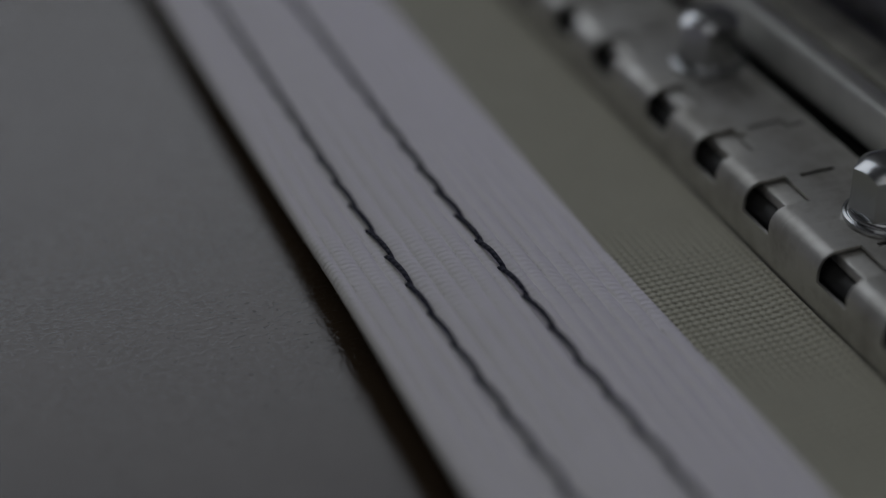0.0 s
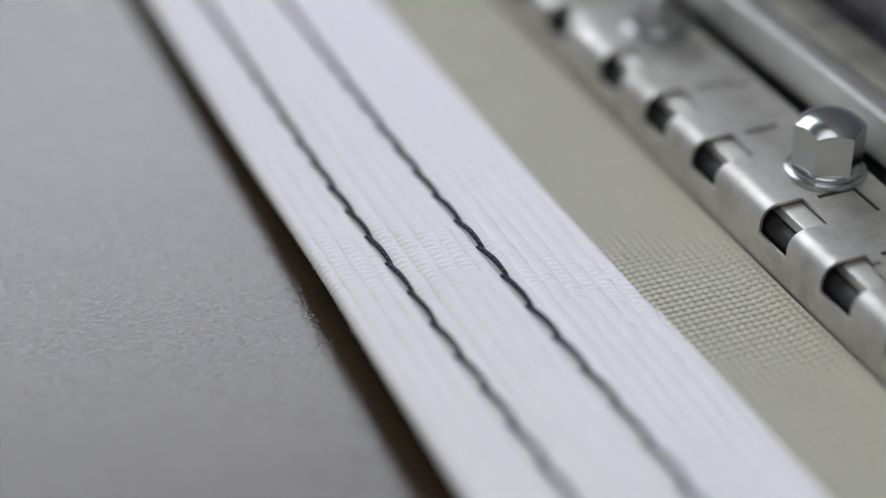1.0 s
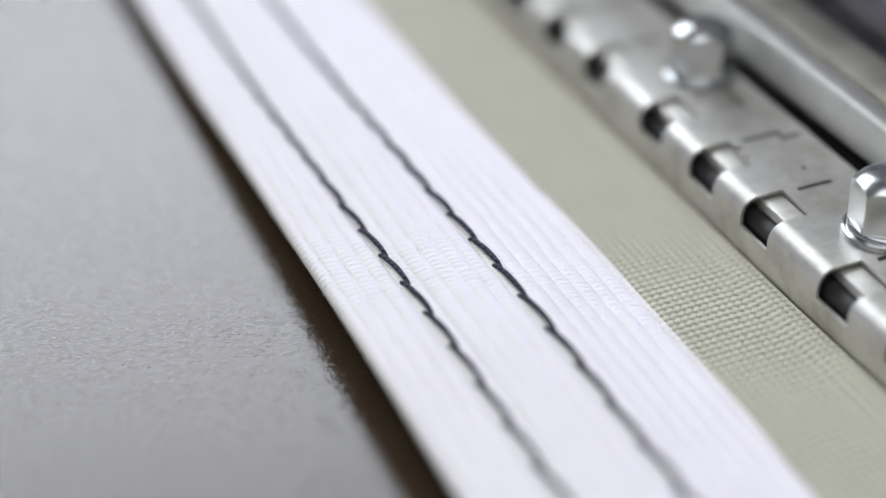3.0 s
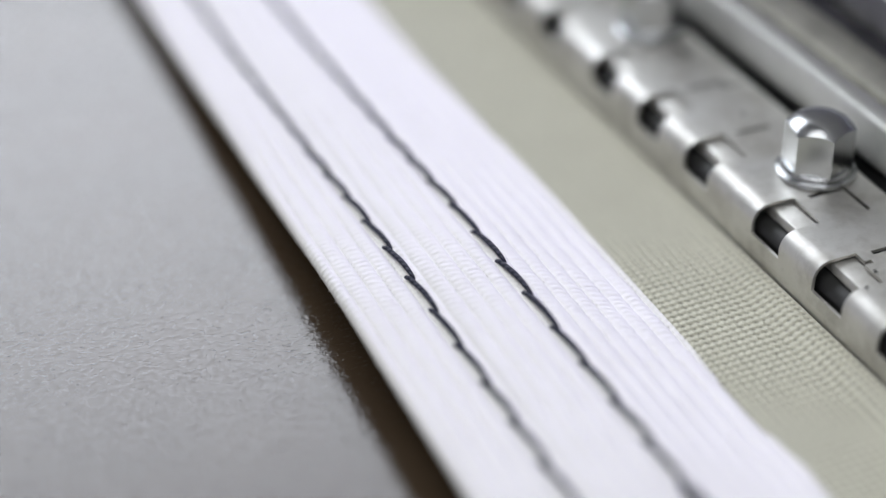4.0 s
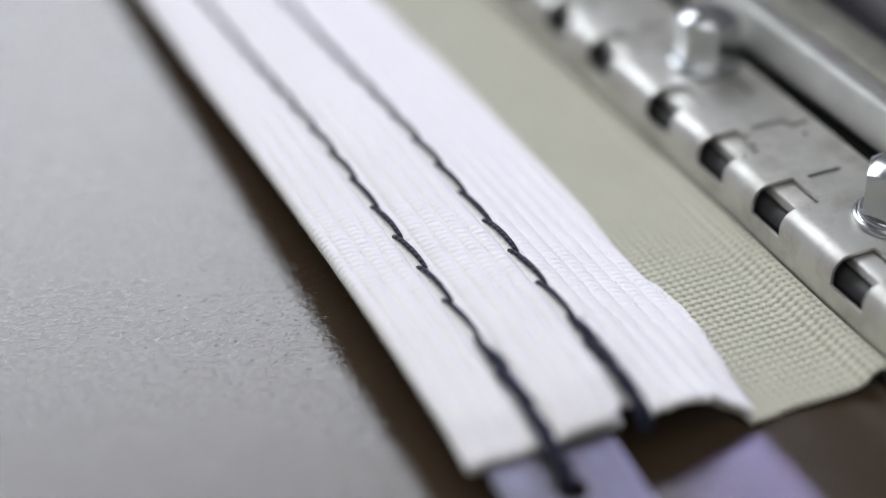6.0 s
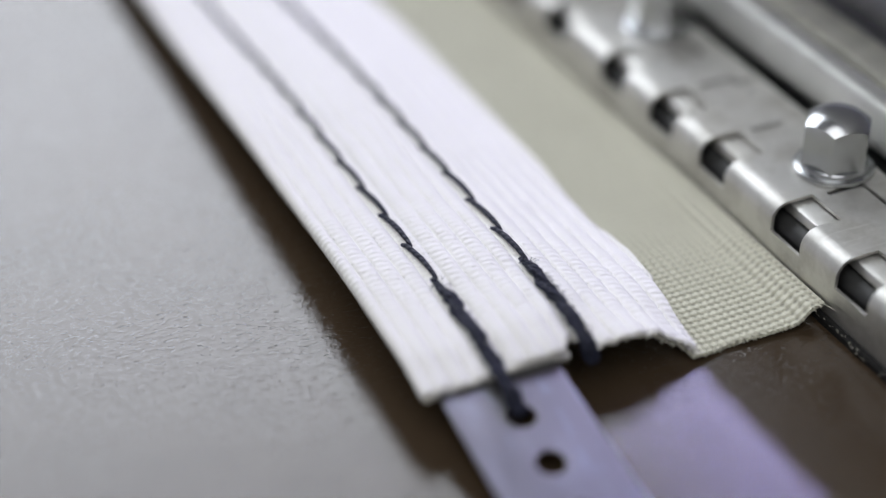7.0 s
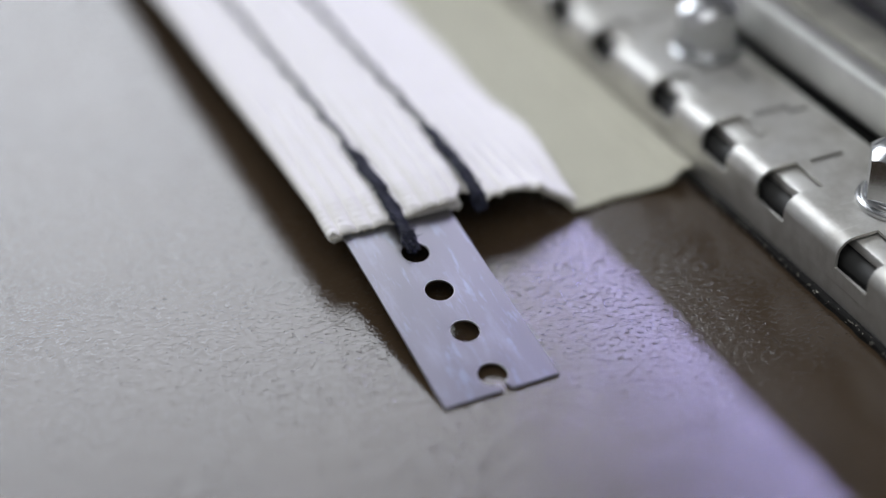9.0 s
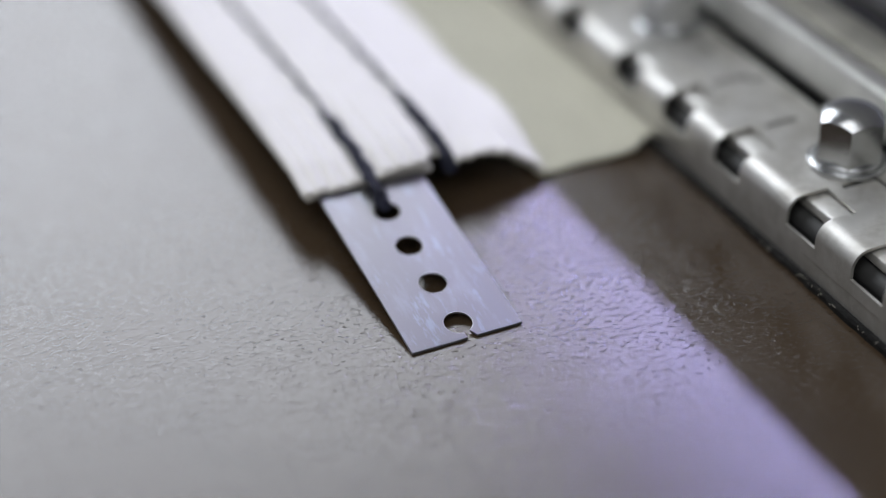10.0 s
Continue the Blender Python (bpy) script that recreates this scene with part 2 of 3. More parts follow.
def leaf_profile():
    """(x, z) along the outer leaf, from the foot of its front to its back edge."""
    pts = [(-4.2, 1.0), (-4.2, 3.3), (-4.4, 3.55), (-4.4, 5.35)]
    for i in range(9):
        a = math.pi - i * math.pi / 16
        pts.append((-2.1 + 2.3 * math.cos(a), 6.7 + 2.3 * math.sin(a)))
    pts += [(-1.0, 9.0), (0.1, 9.0), (0.8, 9.0), (1.15, 9.0), (2.0, 9.0), (2.9, 9.0), (7.6, 9.0), (8.1, 9.0), (10.4, 9.0), (11.6, 9.0)]
    return pts


def clamp():
    root = tagged(new("slotted_clamp"), "bent sheet steel clamp with slotted rounded front edge", "clamp")
    prof = leaf_profile()
    cuts = {Y_NEAR, Y_FAR}
    slots = []
    for n in range(-4, 7):
        for y, kind in SLOTS:
            y1 = y + n * PERIOD
            if Y_NEAR + 8 < y1 < Y_FAR - 2:
                slots.append((y1 - 6.0, y1, kind))
                cuts |= {y1 - 6.0, y1, y1 - 1.05, y1 - 0.35, y1 - 1.8, y1 - 2.4}
    ys = sorted(cuts)
    bm = bmesh.new()
    grid = [[bm.verts.new((x * MM, y * MM, z * MM)) for x, z in prof] for y in ys]
    for j, (ya, yb) in enumerate(zip(ys, ys[1:])):
        ym = (ya + yb) / 2
        for i in range(len(prof) - 1):
            xm, zm = (prof[i][0] + prof[i + 1][0]) / 2, (prof[i][1] + prof[i + 1][1]) / 2
            cut = False
            for a, b, kind in slots:
                if a < ym < b and zm > 5.35 and xm < 1.15:
                    cut = not (kind == 2 and ym < b - 2.4 and xm > 0.8) or cut
                cut |= 2.9 < xm < 7.6 and b - 1.05 < ym < b - 0.35
                if kind == 1:
                    cut |= 7.6 < xm < 8.1 and b - 6.0 < ym < b - 0.35
                elif kind == 2:
                    cut |= 1.15 < xm < 2.0 and b - 2.4 < ym < b - 1.8
                    cut |= 7.6 < xm < 8.1 and b - 2.4 < ym < b - 0.35
                    cut |= 8.1 < xm < 10.4 and b - 2.4 < ym < b - 1.8
            if not cut:
                bm.faces.new((grid[j][i], grid[j][i + 1], grid[j + 1][i + 1], grid[j + 1][i]))
    bmesh.ops.delete(bm, geom=[v for v in bm.verts if not v.link_faces], context="VERTS")
    bm.normal_update()
    bmesh.ops.solidify(bm, geom=bm.faces[:], thickness=0.4 * MM)
    smooth(part("outer_leaf", bm, M_LEAF, root), 35)
    # inner leaf: flat tongue that turns down behind the slots
    pts = [(2.2, 8.3), (1.2, 8.3), (-1.2, 8.3), (-1.6, 8.15), (-1.8, 7.75), (-1.85, 7.2)]
    rows = [[Vector((x * MM, y * MM, z * MM)) for x, z in pts] for y in (Y_NEAR + 1, 0, Y_FAR - 1)]
    smooth(part("inner_leaf", sheet(rows, -0.6 * MM), M_LEAF, root))
    bm = bmesh.new()
    tube(bm, [Vector((-1.6 * MM, y * MM, 5.1 * MM)) for y in (Y_NEAR + 2, Y_FAR - 2)], 1.8 * MM, 24)
    smooth(part("hinge_pin", bm, M_PIN, root, "dark steel rod behind the slots"), 50)
    bm = bmesh.new()
    for x, y, w in ((1.1, 23.5, 0.42), (-1.6, 21.2, 0.2), (8.3, 22.8, 0.4), (1.3, -20.4, 0.3), (6.2, 60.5, 0.3), (1.2, 65.6, 0.35)):
        for k in range(3):
            d = Vector((random.uniform(-1, 1), random.uniform(-1, 1), 0)).normalized() * w
            p = Vector((x, y, 8.98))
            tube(bm, [(p - d) * MM, (p + Vector((0, 0, 0.12))) * MM, (p + d) * MM], [0.03 * MM, 0.13 * MM, 0.03 * MM], 5)
    tagged(smooth(part("burr", bm, M_PIN, root, "small dark burrs and nicks"), 60), kind="stuff")
    # coloured dark to stand in for the shade below the slits
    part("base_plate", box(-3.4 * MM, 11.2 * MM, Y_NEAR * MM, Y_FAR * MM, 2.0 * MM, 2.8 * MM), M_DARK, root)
    # rubber seal under the front
    bm = bmesh.new()
    ring = [(-4.95, 0.0), (-4.95, 0.75), (-4.75, 0.98), (-3.0, 0.98), (-3.0, 0.0)]
    rows = []
    for j in range(240):
        y = Y_NEAR + (Y_FAR - Y_NEAR) * j / 239
        w = random.uniform(-0.12, 0.12)
        rows.append([bm.verts.new(((x + (w if x < -4 else 0)) * MM, y * MM, (z + (random.uniform(-0.1, 0.05) if z > 0.5 else 0)) * MM)) for x, z in ring])
    for a, b in zip(rows, rows[1:]):
        for i in range(5):
            bm.faces.new((a[i], a[(i + 1) % 5], b[(i + 1) % 5], b[i]))
    bm.faces.new(rows[0])
    bm.faces.new(rows[-1])
    part("seal_strip", bm, M_RUBBER, root, "black rubber strip under the steel edge")
    bm = bmesh.new()
    for i in range(150):
        p = Vector((random.uniform(-5.1, -4.7), random.uniform(-90, -12), random.uniform(0.4, 1.05))) * MM
        d = Vector((random.uniform(-0.3, 0.2), random.uniform(-0.6, 0.6), random.uniform(-0.2, 0.3))) * MM * random.uniform(0.3, 1.0)
        tube(bm, [p, p + d * 0.5 + Vector((0, 0, 0.05 * MM)), p + d], 0.035 * MM, 3)
    tagged(part("lint", bm, M_FRAY, root, "pale lint clinging to the rubber"), kind="stuff")


def cap_nut():
    """Domed hexagon nut with a flange, base at z = 0."""
    root = tagged(new("cap_nut"), "shiny zinc-plated hexagon cap nut with round flange", "nut", "cap nuts along the clamp")
    bm = bmesh.new()
    prof = [(0.0, 0.0), (4.75, 0.0), (4.95, 0.12), (5.0, 0.35), (4.9, 0.6), (4.62, 0.72), (4.4, 0.62), (4.32, 0.66), (4.4, 0.9), (4.36, 1.15), (4.15, 1.35), (3.9, 1.3), (0.0, 1.3)]
    lathe(bm, prof, 40)
    smooth(part("flange", bm, M_NUT, root), 40)
    # hexagon cut by a cone for the chamfer, then the crown
    bm = bmesh.new()
    rings = []
    n = 72
    for z, cone in ((1.0, 9), (1.9, 9), (5.0, 9), (6.3, 9), (7.15, 3.45), (7.5, 2.9), (7.75, 2.2), (7.9, 1.4), (7.97, 0.7)):
        ring = []
        for k in range(n):
            a = 2 * math.pi * k / n
            d = (a + math.pi / 6) % (math.pi / 3) - math.pi / 6
            hexr = 3.75 / math.cos(d)
            r = min(hexr, cone)
            zz = z
            if z == 6.3:
                zz = 6.9 - (hexr - 3.75) * 0.75
            ring.append(bm.verts.new((r * MM * math.cos(a), r * MM * math.sin(a), zz * MM)))
        rings.append(ring)
    for p, q in zip(rings, rings[1:]):
        for k in range(n):
            bm.faces.new((p[k], p[(k + 1) % n], q[(k + 1) % n], q[k]))
    bm.faces.new(rings[-1])
    bm.faces.new(rings[0][::-1])
    bmesh.ops.remove_doubles(bm, verts=bm.verts, dist=1e-6)
    smooth(part("hexagon_cap", bm, M_NUT, root), 28)
    return root


def lathe(bm, prof, n):
    rings = []
    for r, z in prof:
        if r == 0:
            rings.append([bm.verts.new((0, 0, z * MM))])
        else:
            rings.append([bm.verts.new((r * MM * math.cos(2 * math.pi * k / n), r * MM * math.sin(2 * math.pi * k / n), z * MM)) for k in range(n)])
    for p, q in zip(rings, rings[1:]):
        for k in range(n):
            f = [p[k % len(p)], p[(k + 1) % len(p)], q[(k + 1) % len(q)], q[k % len(q)]]
            f = list(dict.fromkeys(f))
            if len(f) > 2:
                bm.faces.new(f)


def rail():
    root = tagged(new("aluminium_rail"), "grey aluminium guide rail beside the steel clamp", "rail")
    y0, y1 = Y_NEAR * MM, Y_FAR * MM
    smooth(part("body", box(0.0134, 0.0172, y0, y1, 0.0088, 0.0155, 0.0012, 4), M_RAIL, root), 30)
    part("undercut", box(0.0148, 0.0172, y0, y1, 0.0, 0.0088), M_DARK, root, "recessed foot of the rail, its shade put into a dark colour")
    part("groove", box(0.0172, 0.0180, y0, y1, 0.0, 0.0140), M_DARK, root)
    smooth(part("insert", box(0.0180, 0.0240, y0, y1, 0.0, 0.0154, 0.0006, 3), M_CREAM, root, "cream plastic strip"), 30)
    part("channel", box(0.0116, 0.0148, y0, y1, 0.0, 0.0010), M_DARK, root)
    bed = tagged(new("machine_bed"), "grey painted machine bed with dark edge beyond the rail", "machine bed")
    part("dark_edge", box(0.0242, 0.0290, y0, y1, 0.0, 0.0140, 0.0005), M_SLATE, bed, "slate grey edge strip")
    part("plate", box(0.0292, 0.125, y0, y1, 0.0, 0.0150, 0.001), M_GREY, bed)
    # unseen bar, added to cut the lavender light off beside the clamp
    guard = tagged(new("shade_bar"), "unseen white bar on two posts, added to shade the table by the clamp", "guard")
    part("bar", box(0.0091, 0.0700, y0 - 0.15, y1 + 0.25, 0.0340, 0.0385, 0.0005, 3), M_WHITE, guard)
    for y in (y0 - 0.14, y1 + 0.24):
        part("post", box(0.055, 0.065, y - 0.005, y + 0.005, 0.0, 0.0340, 0.001), M_WHITE, guard)


clamp()
nut = cap_nut()
nut.matrix_basis = pose(6.9 * MM, 2.2 * MM, 9.0 * MM, 0, 0, 18.5)
for n, turn in ((-3, 41), (-2, 12), (-1, 24), (1, 49), (2, 6.5), (3, 30), (4, 20), (5, 52)):
    copy_thing(nut, pose(6.9 * MM, (2.2 + PERIOD * n) * MM, 9.0 * MM, 0, 0, turn))
rail()

# ---------------------------------------------------------------- lining fabric
def lining_fabric():
    ys = [-14.2 + i * 0.6 for i in range(60)] + [22 + i * 6 for i in range(38)]
    rows = []
    for y in ys:
        row = []
        for i in range(45):
            x0 = ramp(y, (-14, -22.2), (0, -25.0))
            x = x0 + i * ((-4.48 - x0) / 44)
            near = max(0.0, 1 - (y + 14.2) / 16)
            end = (0.55 * math.sin((x + 22) * 0.32) + 0.9 * ramp(x, (-20, 0), (-6, 1))) * near
            z = 1.1 + 0.25 * math.sin(y * 0.05 + x * 0.1) + ramp(x, (-9, 0.0), (-5.9, 1.0)) * ramp(y, (-2, 1.4), (60, 0.4))
            tip = ramp(x, (-22.5, 1.1), (-18.5, 0.62), (-12, 0.75), (-8.5, 1.0), (-5.9, 2.6))
            z += (tip - z) * near
            row.append(Vector((x * MM, (y + end) * MM, z * MM)))
        rows.append(row)
    root = tagged(new("lining_fabric"), "olive grey woven lining fabric lying flat on the table", "fabric")
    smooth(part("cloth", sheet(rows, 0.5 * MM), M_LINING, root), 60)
    # cut yarn ends along the near edge, and one hanging thread
    bm = bmesh.new()
    for k in range(150):
        f = random.uniform(0.01, 0.99) * 43
        i = int(f)
        p = rows[0][i].lerp(rows[0][i + 1], f - i) + Vector((0, 0.1 * MM, -random.uniform(0.05, 0.4) * MM))
        d = Vector((random.uniform(-0.2, 0.2), -random.uniform(0.15, 0.5), random.uniform(-0.1, 0.12))) * MM
        tube(bm, [p, p + d * 0.6, p + d], 0.08 * MM, 4)
    p = rows[0][43]
    tube(bm, [p + Vector((0.2 * k, -0.25 * k - 0.05 * k * k, -0.05 * k)) * MM for k in range(6)], 0.06 * MM, 4)
    tagged(part("frayed_edge", bm, M_LINING, root, "loose yarn ends along the cut"), kind="stuff")


lining_fabric()


# ---------------------------------------------------------------- steel strip
def strip_height(y):
    if y < -8:
        return 0.34 + (y + 42.0) * 0.1641
    return ramp(y, (-8, 5.92), (6, 6.0), (40, 5.6), (85, 4.4), (130, 3.4))


def steel_strip():
    """Flat strip with a row of round holes, the last one broken open at the cut end."""
    x0, x1, xc, r = -53.0, -39.0, -46.0, 1.75
    holes = [-18.5, -25.3, -32.3, -39.4]
    bm = bmesh.new()

    def v(x, y):
        return bm.verts.new((x * MM, y * MM, strip_height(y) * MM))

    n = 28
    for h in holes:
        i = holes.index(h)
        lo = -42.0 if h == holes[-1] else (h + holes[i + 1]) / 2
        hi = -9.0 if i == 0 else (h + holes[i - 1]) / 2
        inner = [v(xc + r * math.cos(2 * math.pi * k / n), h + r * math.sin(2 * math.pi * k / n)) for k in range(n)]
        outer = []
        for k in range(n):
            a = 2 * math.pi * k / n
            c, s = math.cos(a), math.sin(a)
            sx = ((x1 - xc) if c > 0 else (xc - x0)) / abs(c) if abs(c) > 1e-6 else 1e9
            sy = ((hi - h) if s > 0 else (h - lo)) / abs(s) if abs(s) > 1e-6 else 1e9
            q = min(sx, sy)
            outer.append(v(xc + q * c, h + q * s))
        for k in range(n):
            if h == holes[-1] and k in (21, 22):
                continue  # torn open at the cut end
            bm.faces.new((inner[k], outer[k], outer[(k + 1) % n], inner[(k + 1) % n]))
        for cx in (x0, x1):
            for cy in (lo, hi):
                near = sorted(outer, key=lambda w: (w.co.x / MM - cx) ** 2 + (w.co.y / MM - cy) ** 2)
                on_x = [w for w in near if abs(w.co.x / MM - cx) < 1e-3][0]
                on_y = [w for w in near if abs(w.co.y / MM - cy) < 1e-3][0]
                if on_x is not on_y:
                    bm.faces.new((on_x, v(cx, cy), on_y))
    ys = [-9.0] + [-6 + i * 6 for i in range(25)]
    for a, b in zip(ys, ys[1:]):
        bm.faces.new((v(x0, a), v(x1, a), v(x1, b), v(x0, b)))
    bmesh.ops.remove_doubles(bm, verts=bm.verts, dist=2e-5)
    bm.normal_update()
    for f in bm.faces:
        if f.normal.z < 0:
            f.normal_flip()
    bmesh.ops.solidify(bm, geom=bm.faces[:], thickness=0.28 * MM)
    root = tagged(new("steel_strip"), "thin flat steel strip with round holes, sewn into white webbing", "metal strip")
    linked("band", bm, M_STRIP, root)
    # punched rims, the last one open, and the burr of the sheared end
    for h in holes:
        bm = bmesh.new()
        turn = (0.0, 2 * math.pi) if h != holes[-1] else (-0.36 * math.pi, 1.48 * math.pi)
        ring = [turn[0] + (turn[1] - turn[0]) * k / 40 for k in range(41)]
        tube(bm, [Vector((xc + r * math.cos(a), h + r * math.sin(a), strip_height(h + r * math.sin(a)) - 0.03)) * MM for a in ring], 0.04 * MM, 5)
        smooth(part("hole_rim", bm, M_LEAF, root, "bright punched rim"), 60)
    bm = bmesh.new()
    for a, b in ((x0, xc + 0.0), (xc + 1.4, x1)):
        tube(bm, [Vector((a + (b - a) * k / 12, -42.0 - random.uniform(0.0, 0.06), strip_height(-42.0) - 0.17)) * MM for k in range(13)], 0.12 * MM, 5)
    part("sheared_edge", bm, M_PIN, root, "dark burr along the cut end")
    return root


steel_strip()


# ---------------------------------------------------------------- webbing
ROW_1, ROW_2 = -46.1, -35.2


def row_x(row, y):
    return row + ramp(y, (50, 0.0), (112, -1.4))


def tape_top(x, y):
    """Height of the webbing's upper side."""
    base = strip_height(y) + ramp(y, (-13, 1.15), (-2, 1.5), (8, 1.75))
    puff = (0.45 + ramp(y, (-14, 0.2), (6, 0.0))) * math.sin(math.pi * min(1, max(0, (x - ROW_1) / (ROW_2 - ROW_1)))) if ROW_1 < x < ROW_2 else 0.0
    z = base + puff
    near = ramp(y, (-13.5, 1.0), (-3, 0.0))
    if x > ROW_2 + 0.5:
        s = min(1.0, (x - ROW_2 - 0.5) / 12.0)
        edge = ramp(y, (-4, 3.7), (10, 3.1), (30, 2.6), (50, 2.4))
        flat = z + (edge - z) * ramp(s, (-0.3, 0), (1.15, 1))
        arch = ramp(s, (0, 5.6), (0.4, 5.9), (0.64, 5.1), (0.875, 3.3), (1.05, 1.9))
        z = flat + (arch - flat) * near
    for row in (ROW_1, ROW_2):
        z -= 0.32 * math.exp(-((x - row_x(row, y)) / 0.9) ** 2)
    z += 0.10 * math.sin(y * 0.35 + x * 0.2) * near
    z += 0.10 * noise.noise((x * 0.5, y * 0.3, 3.0)) + 0.05 * noise.noise((x * 1.1, y * 1.1, 9.0))
    return z


def groove_depth(x):
    """Depth of the webbing's rounded cords, deepest between two of them."""
    d = abs((x / 2.18) % 1.0 - 0.5)
    return 0.55 * (1 - math.sqrt(max(0.0, 1 - (1 - 2 * d) ** 2)))


def tape_end(x):
    """Where the cut end of the webbing runs."""
    return -13.2 + 0.08 * math.sin(x * 1.3) + ramp(x, (-38.5, 0.0), (-36.0, 2.2), (-34.2, 0.3), (-29, 0.3), (-26, 0.3), (-21.5, -0.9))


def webbing_tape():
    root = tagged(new("webbing_tape"), "white ribbed woven webbing folded over the steel strip, double stitched", "webbing")
    ts = [i / 230 for i in range(231)]
    vs = [0.0, 0.06, 0.14, 0.24, 0.36] + [0.5 * i for i in range(1, 236)] + [118 + 5 * i for i in range(27)]
    rows = []
    for v in vs:
        row = []
        for x in (-37.2, -39, -42, -45, -48, -51, -53):
            y = v - 12.7
            row.append(Vector((x * MM, y * MM, (strip_height(y) - 0.45) * MM)))
        y = v - 13.0
        zb, zt = strip_height(y) - 0.5, tape_top(-53.7, y)
        for i in range(1, 8):
            a = math.pi * i / 8
            row.append(Vector(((-53.7 - 1.25 * math.sin(a)) * MM, y * MM, ((zb + zt) / 2 - (zt - zb) / 2 * math.cos(a)) * MM)))
        for t in ts:
            x = -53.7 + t * 31.2
            yy = y + (tape_end(x) + 13.0) * ramp(v, (0, 1.0), (12, 0.0))
            xx = x + ramp(y, (-13, 0.9), (-9, 1.0), (-5, 1.3), (0, 2.1), (4, 2.4), (8, 2.2), (13, 1.5), (30, 2.4), (60, 2.4), (110, 0.8)) * ramp(t, (0.62, 0), (1, 1))
            lip = 0.5 * (1 - math.sqrt(max(0.0, 1 - (1 - min(v, 0.6) / 0.6) ** 2)))
            row.append(Vector((xx * MM, yy * MM, (tape_top(x, y) - groove_depth(xx) - lip) * MM)))
        rows.append(row)
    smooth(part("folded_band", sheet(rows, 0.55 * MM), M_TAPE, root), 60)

    # stitches, one piece each
    kinds = []
    for k in range(4):
        lift = random.uniform(0.28, 0.5)
        side = random.uniform(0.30, 0.42)
        path = []
        for i in range(13):
            s = i / 12
            x = side * (1 - 2 * s) * 0.9 + 0.12 * math.sin(math.pi * s)
            z = lift * math.sin(math.pi * s) ** 0.6 - 0.10 * (1 if i in (0, 12) else 0)
            path.append(Vector((x * MM, (s - 0.5) * 1.0, z * MM)))
        kinds.append(path)
    for row, ys in ((ROW_1, stitch_ys(11.3)), (ROW_2, stitch_ys(9.9))):
        for ya, yb in zip(ys, ys[1:]):
            path = random.choice(kinds)
            bm = bmesh.new()
            mid = (ya + yb) / 2
            pts = []
            for p in path:
                y = mid + p.y * (yb - ya) * 1.13
                pts.append(Vector((p.x, (y - mid) * MM, (tape_top(row_x(row, y), y) + 0.06 - tape_top(row, mid)) * MM + p.z)))
            tube(bm, pts, [0.285 * MM * (0.9 + 0.25 * math.sin(math.pi * i / 12)) for i in range(13)], 8)
            ob = smooth(part("stitch", bm, M_THREAD, root), 70)
            ob.matrix_basis = pose(row_x(row, mid) * MM, mid * MM, tape_top(row, mid) * MM)

    # plaited thread tails at the start of both seams
    for row, y0, y1, z1, name in ((ROW_1, 3.5, -18.2, strip_height(-18.2) + 0.1, "thread_tail"), (ROW_2, 3.0, -13.9, 4.6, "thread_tail")):
        bm = bmesh.new()
        n = 110
        lumps = 3.5
        for s in range(15):
            pts, radii = [], []
            out = random.uniform(0.35, 1.1)
            swing = random.uniform(0, 6.28)
            turns = random.uniform(0.9, 1.9)
            for i in range(n + 1):
                f = i / n
                y = y0 + (y1 - y0) * f
                z = tape_top(row, max(y, -12.9)) + 0.45 if y > -12.5 else None
                if z is None:
                    g = (-12.5 - y) / (-12.5 - y1)
                    z = (tape_top(row, -12.5) + 0.45) * (1 - g ** 1.4) + z1 * g ** 1.4
                lump = abs(math.sin(math.pi * f * lumps)) ** 0.5
                a = f * 2 * math.pi * turns + s * math.pi * 2 / 15 + 1.2 * math.sin(f * 9 + swing)
                w = 0.68 * out * ramp(f, (0, 0.15), (0.2, 1.0)) * ramp(f, (0.88, 1.0), (1.0, 1.25)) * (0.55 + 0.45 * lump)
                shift = 0.45 * ((f * lumps) % 1.0 - 0.5) * ramp(f, (0.5, 1.0), (0.8, 0.3))
                pts.append(Vector(((row + shift + w * math.sin(a) + 0.13 * math.sin(f * 31 + swing) + 0.09 * math.sin(f * 67 + 2 * swing)) * MM, (y + (out - 0.8) * 1.6 * f ** 8) * MM, (z + (0.5 * math.cos(a) + 0.15 * lump) * w) * MM)))
                radii.append((0.16 + 0.08 * ramp(f, (0, 0), (0.3, 1)) + 0.05 * math.sin(f * 23 + swing)) * MM)
            tube(bm, pts, radii, 6)
        # loose fibres
        for i in range(420):
            f = random.random() ** 0.7
            y = y0 + (y1 - y0) * f
            z = tape_top(row, max(y, -12.5)) + 0.7 if y > -12.5 else z1 + 1.5
            p = Vector(((row + random.uniform(-0.8, 0.8)) * MM, y * MM, z * MM))
            d = Vector((random.uniform(-1, 1), random.uniform(-1, 0.6), random.uniform(-0.2, 0.5))) * random.uniform(0.3, 0.9) * MM
            bend = Vector((random.uniform(-0.2, 0.2), random.uniform(-0.2, 0.2), 0.1)) * MM
            tube(bm, [p, p + d * 0.5 + bend, p + d], 0.045 * MM, 3)
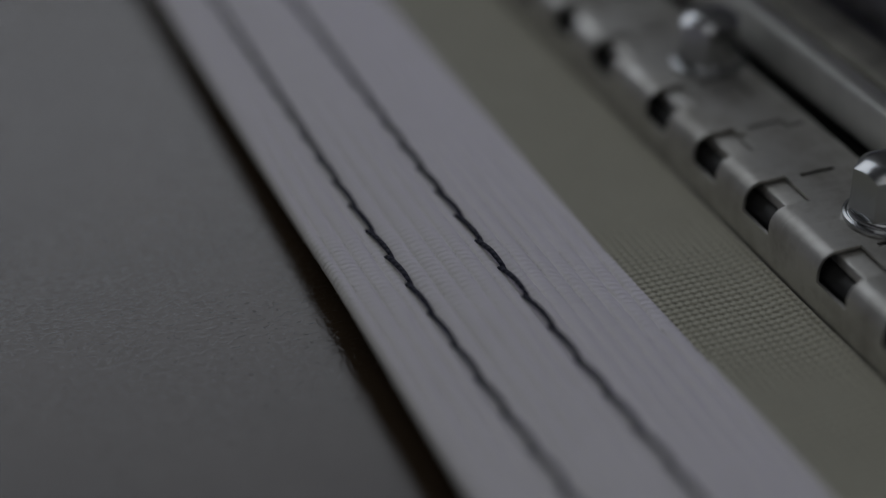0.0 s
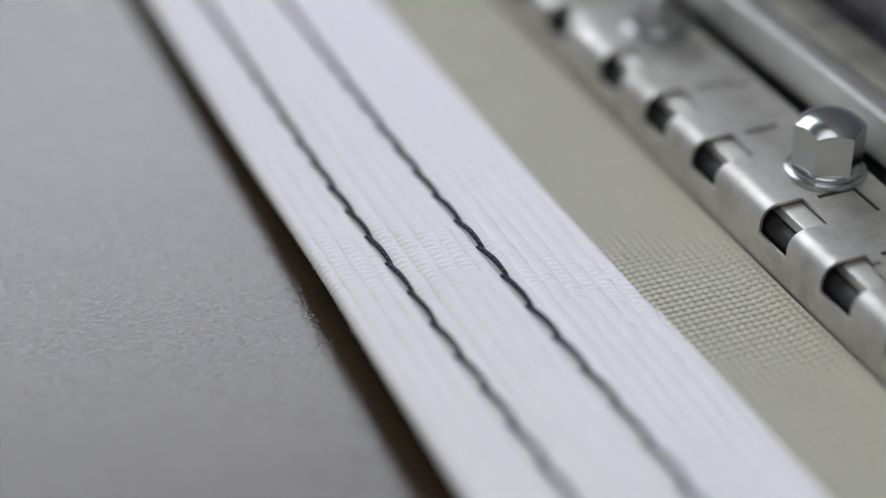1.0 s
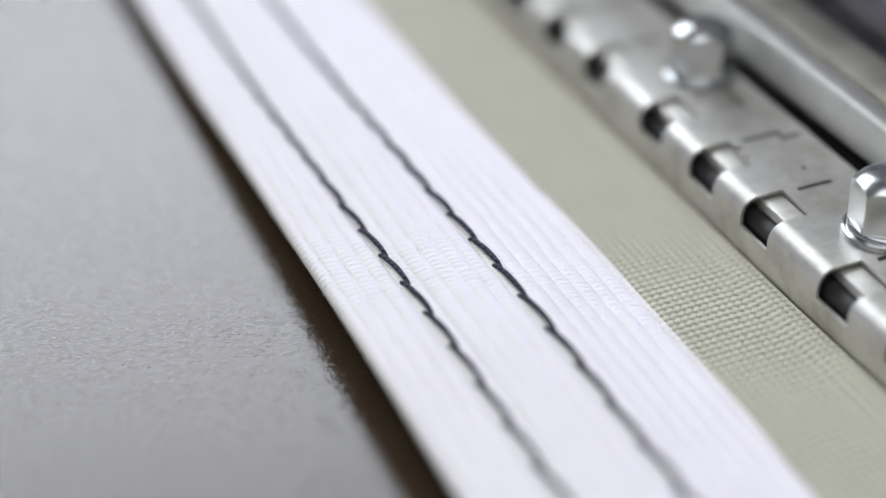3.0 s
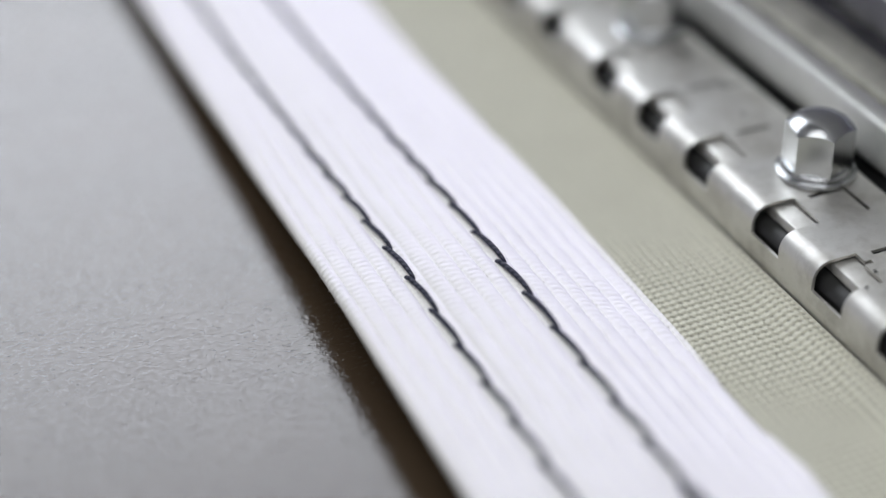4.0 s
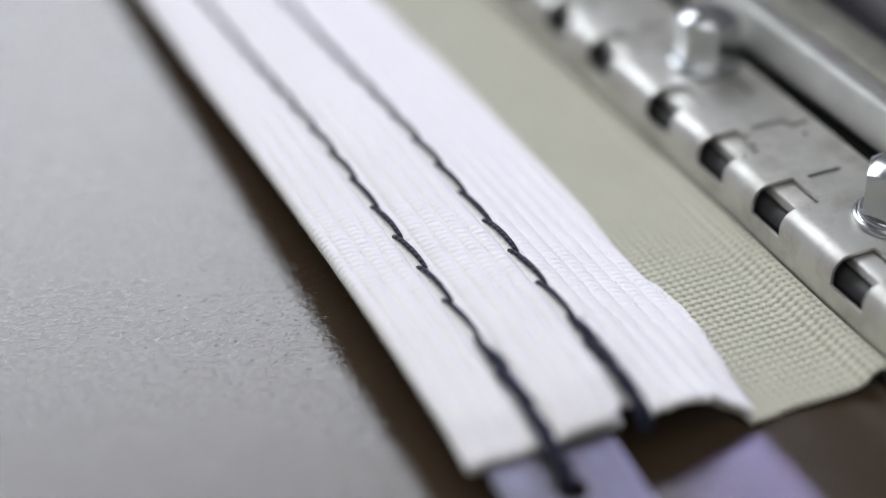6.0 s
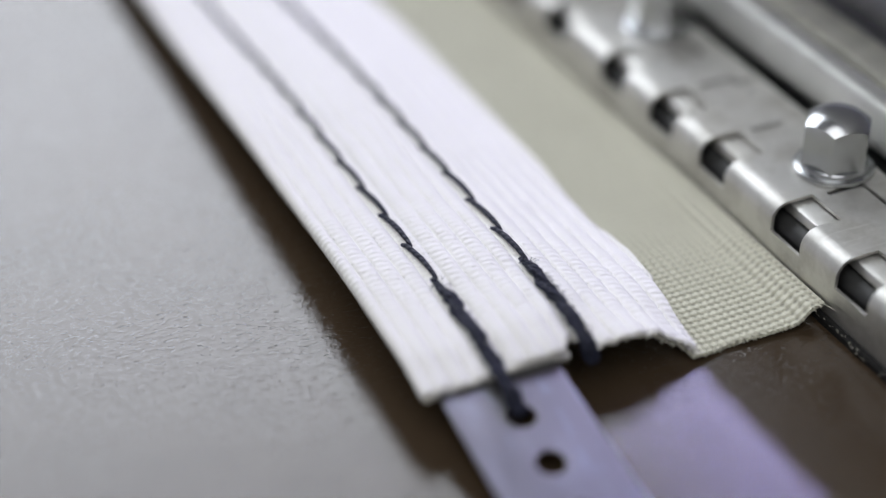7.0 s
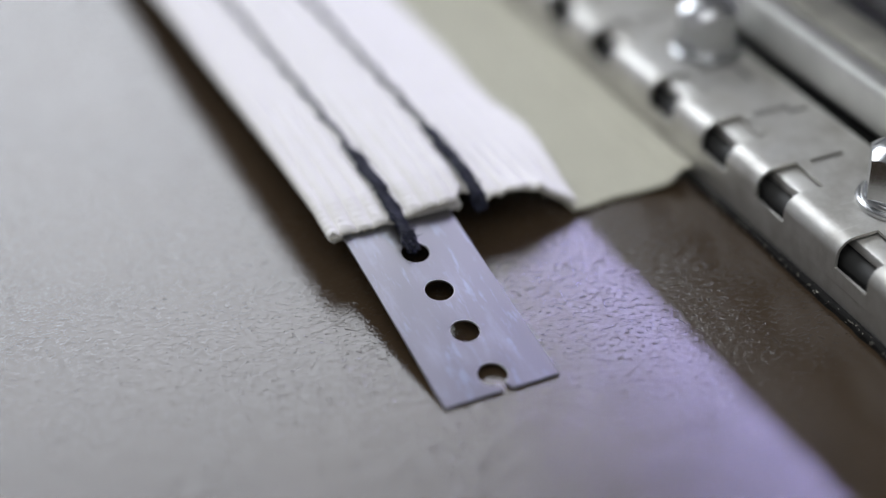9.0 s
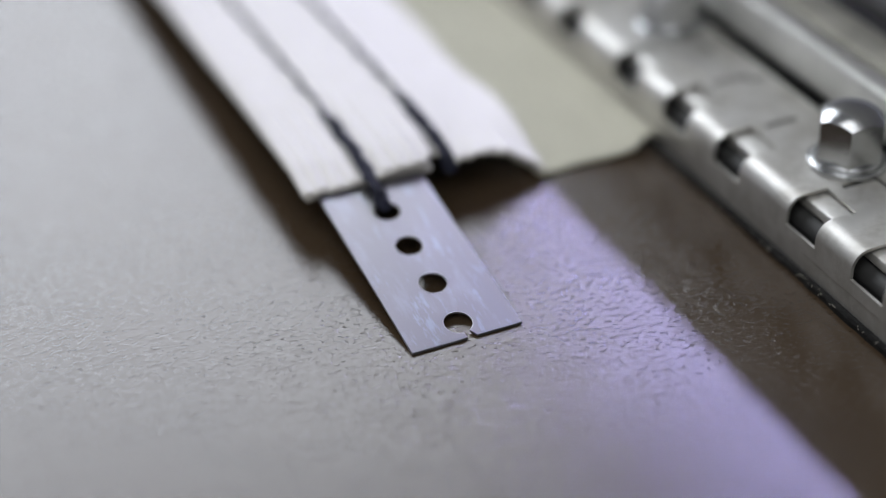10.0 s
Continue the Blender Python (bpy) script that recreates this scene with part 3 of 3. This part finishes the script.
        smooth(part(name, bm, M_THREAD, root, "thick plaited dark navy thread end"), 70)

    # frayed yarn ends along the cut
    bm = bmesh.new()
    for i in range(260):
        x = random.uniform(-54.5, -23.0)
        y = tape_end(x)
        z = tape_top(max(x, -53.7), -13.0) - random.uniform(0.35, 0.8)
        if x < -37.5 and random.random() < 0.5:
            z = strip_height(-13) - random.uniform(0.0, 0.5)
            y = -13.0
        p = Vector((x * MM, (y + 0.15) * MM, z * MM))
        d = Vector((random.uniform(-0.25, 0.25), -random.uniform(0.06, 0.26), random.uniform(-0.2, 0.05))) * MM
        tube(bm, [p, p + d * 0.6, p + d + Vector((0, 0, -0.06 * MM))], 0.09 * MM, 4)
    ob = part("frayed_edge", bm, M_FRAY, root, "beige frayed yarn ends")
    # fine fuzz on the fold
    bm = bmesh.new()
    for i in range(420):
        y = random.uniform(-12.5, 120)
        a = random.uniform(0.15, 0.85) * math.pi
        zb, zt = strip_height(y) - 0.45, tape_top(-53.7, y)
        p = Vector((-53.7 - 1.2 * math.sin(a), y, (zb + zt) / 2 - (zt - zb) / 2 * math.cos(a))) * MM
        d = Vector((-random.uniform(0.05, 0.3), random.uniform(-0.3, 0.3), random.uniform(-0.2, 0.2))) * MM
        tube(bm, [p, p + d * 0.5 + Vector((0, 0.03 * MM, 0)), p + d], 0.022 * MM, 3)
    for i in range(1500):
        x, y = random.uniform(-53.5, -25.0), -12.6 + 62 * random.random() ** 1.4
        p = Vector((x, y, tape_top(x, y) - 0.02)) * MM
        d = Vector((random.uniform(-0.4, 0.4), random.uniform(-0.4, 0.4), random.uniform(0.05, 0.22))) * MM
        tube(bm, [p, p + d * 0.5 + Vector((0, 0, 0.06 * MM)), p + d], 0.02 * MM, 3)
    tagged(part("fuzz", bm, M_TAPE, root), kind="stuff")
    tagged(ob, kind="stuff")


def stitch_ys(first):
    ys = [first - 7.2]
    while ys[-1] < 225:
        ys.append(ys[-1] + ramp(ys[-1], (45, 7.15), (65, 6.5)))
    return ys


webbing_tape()
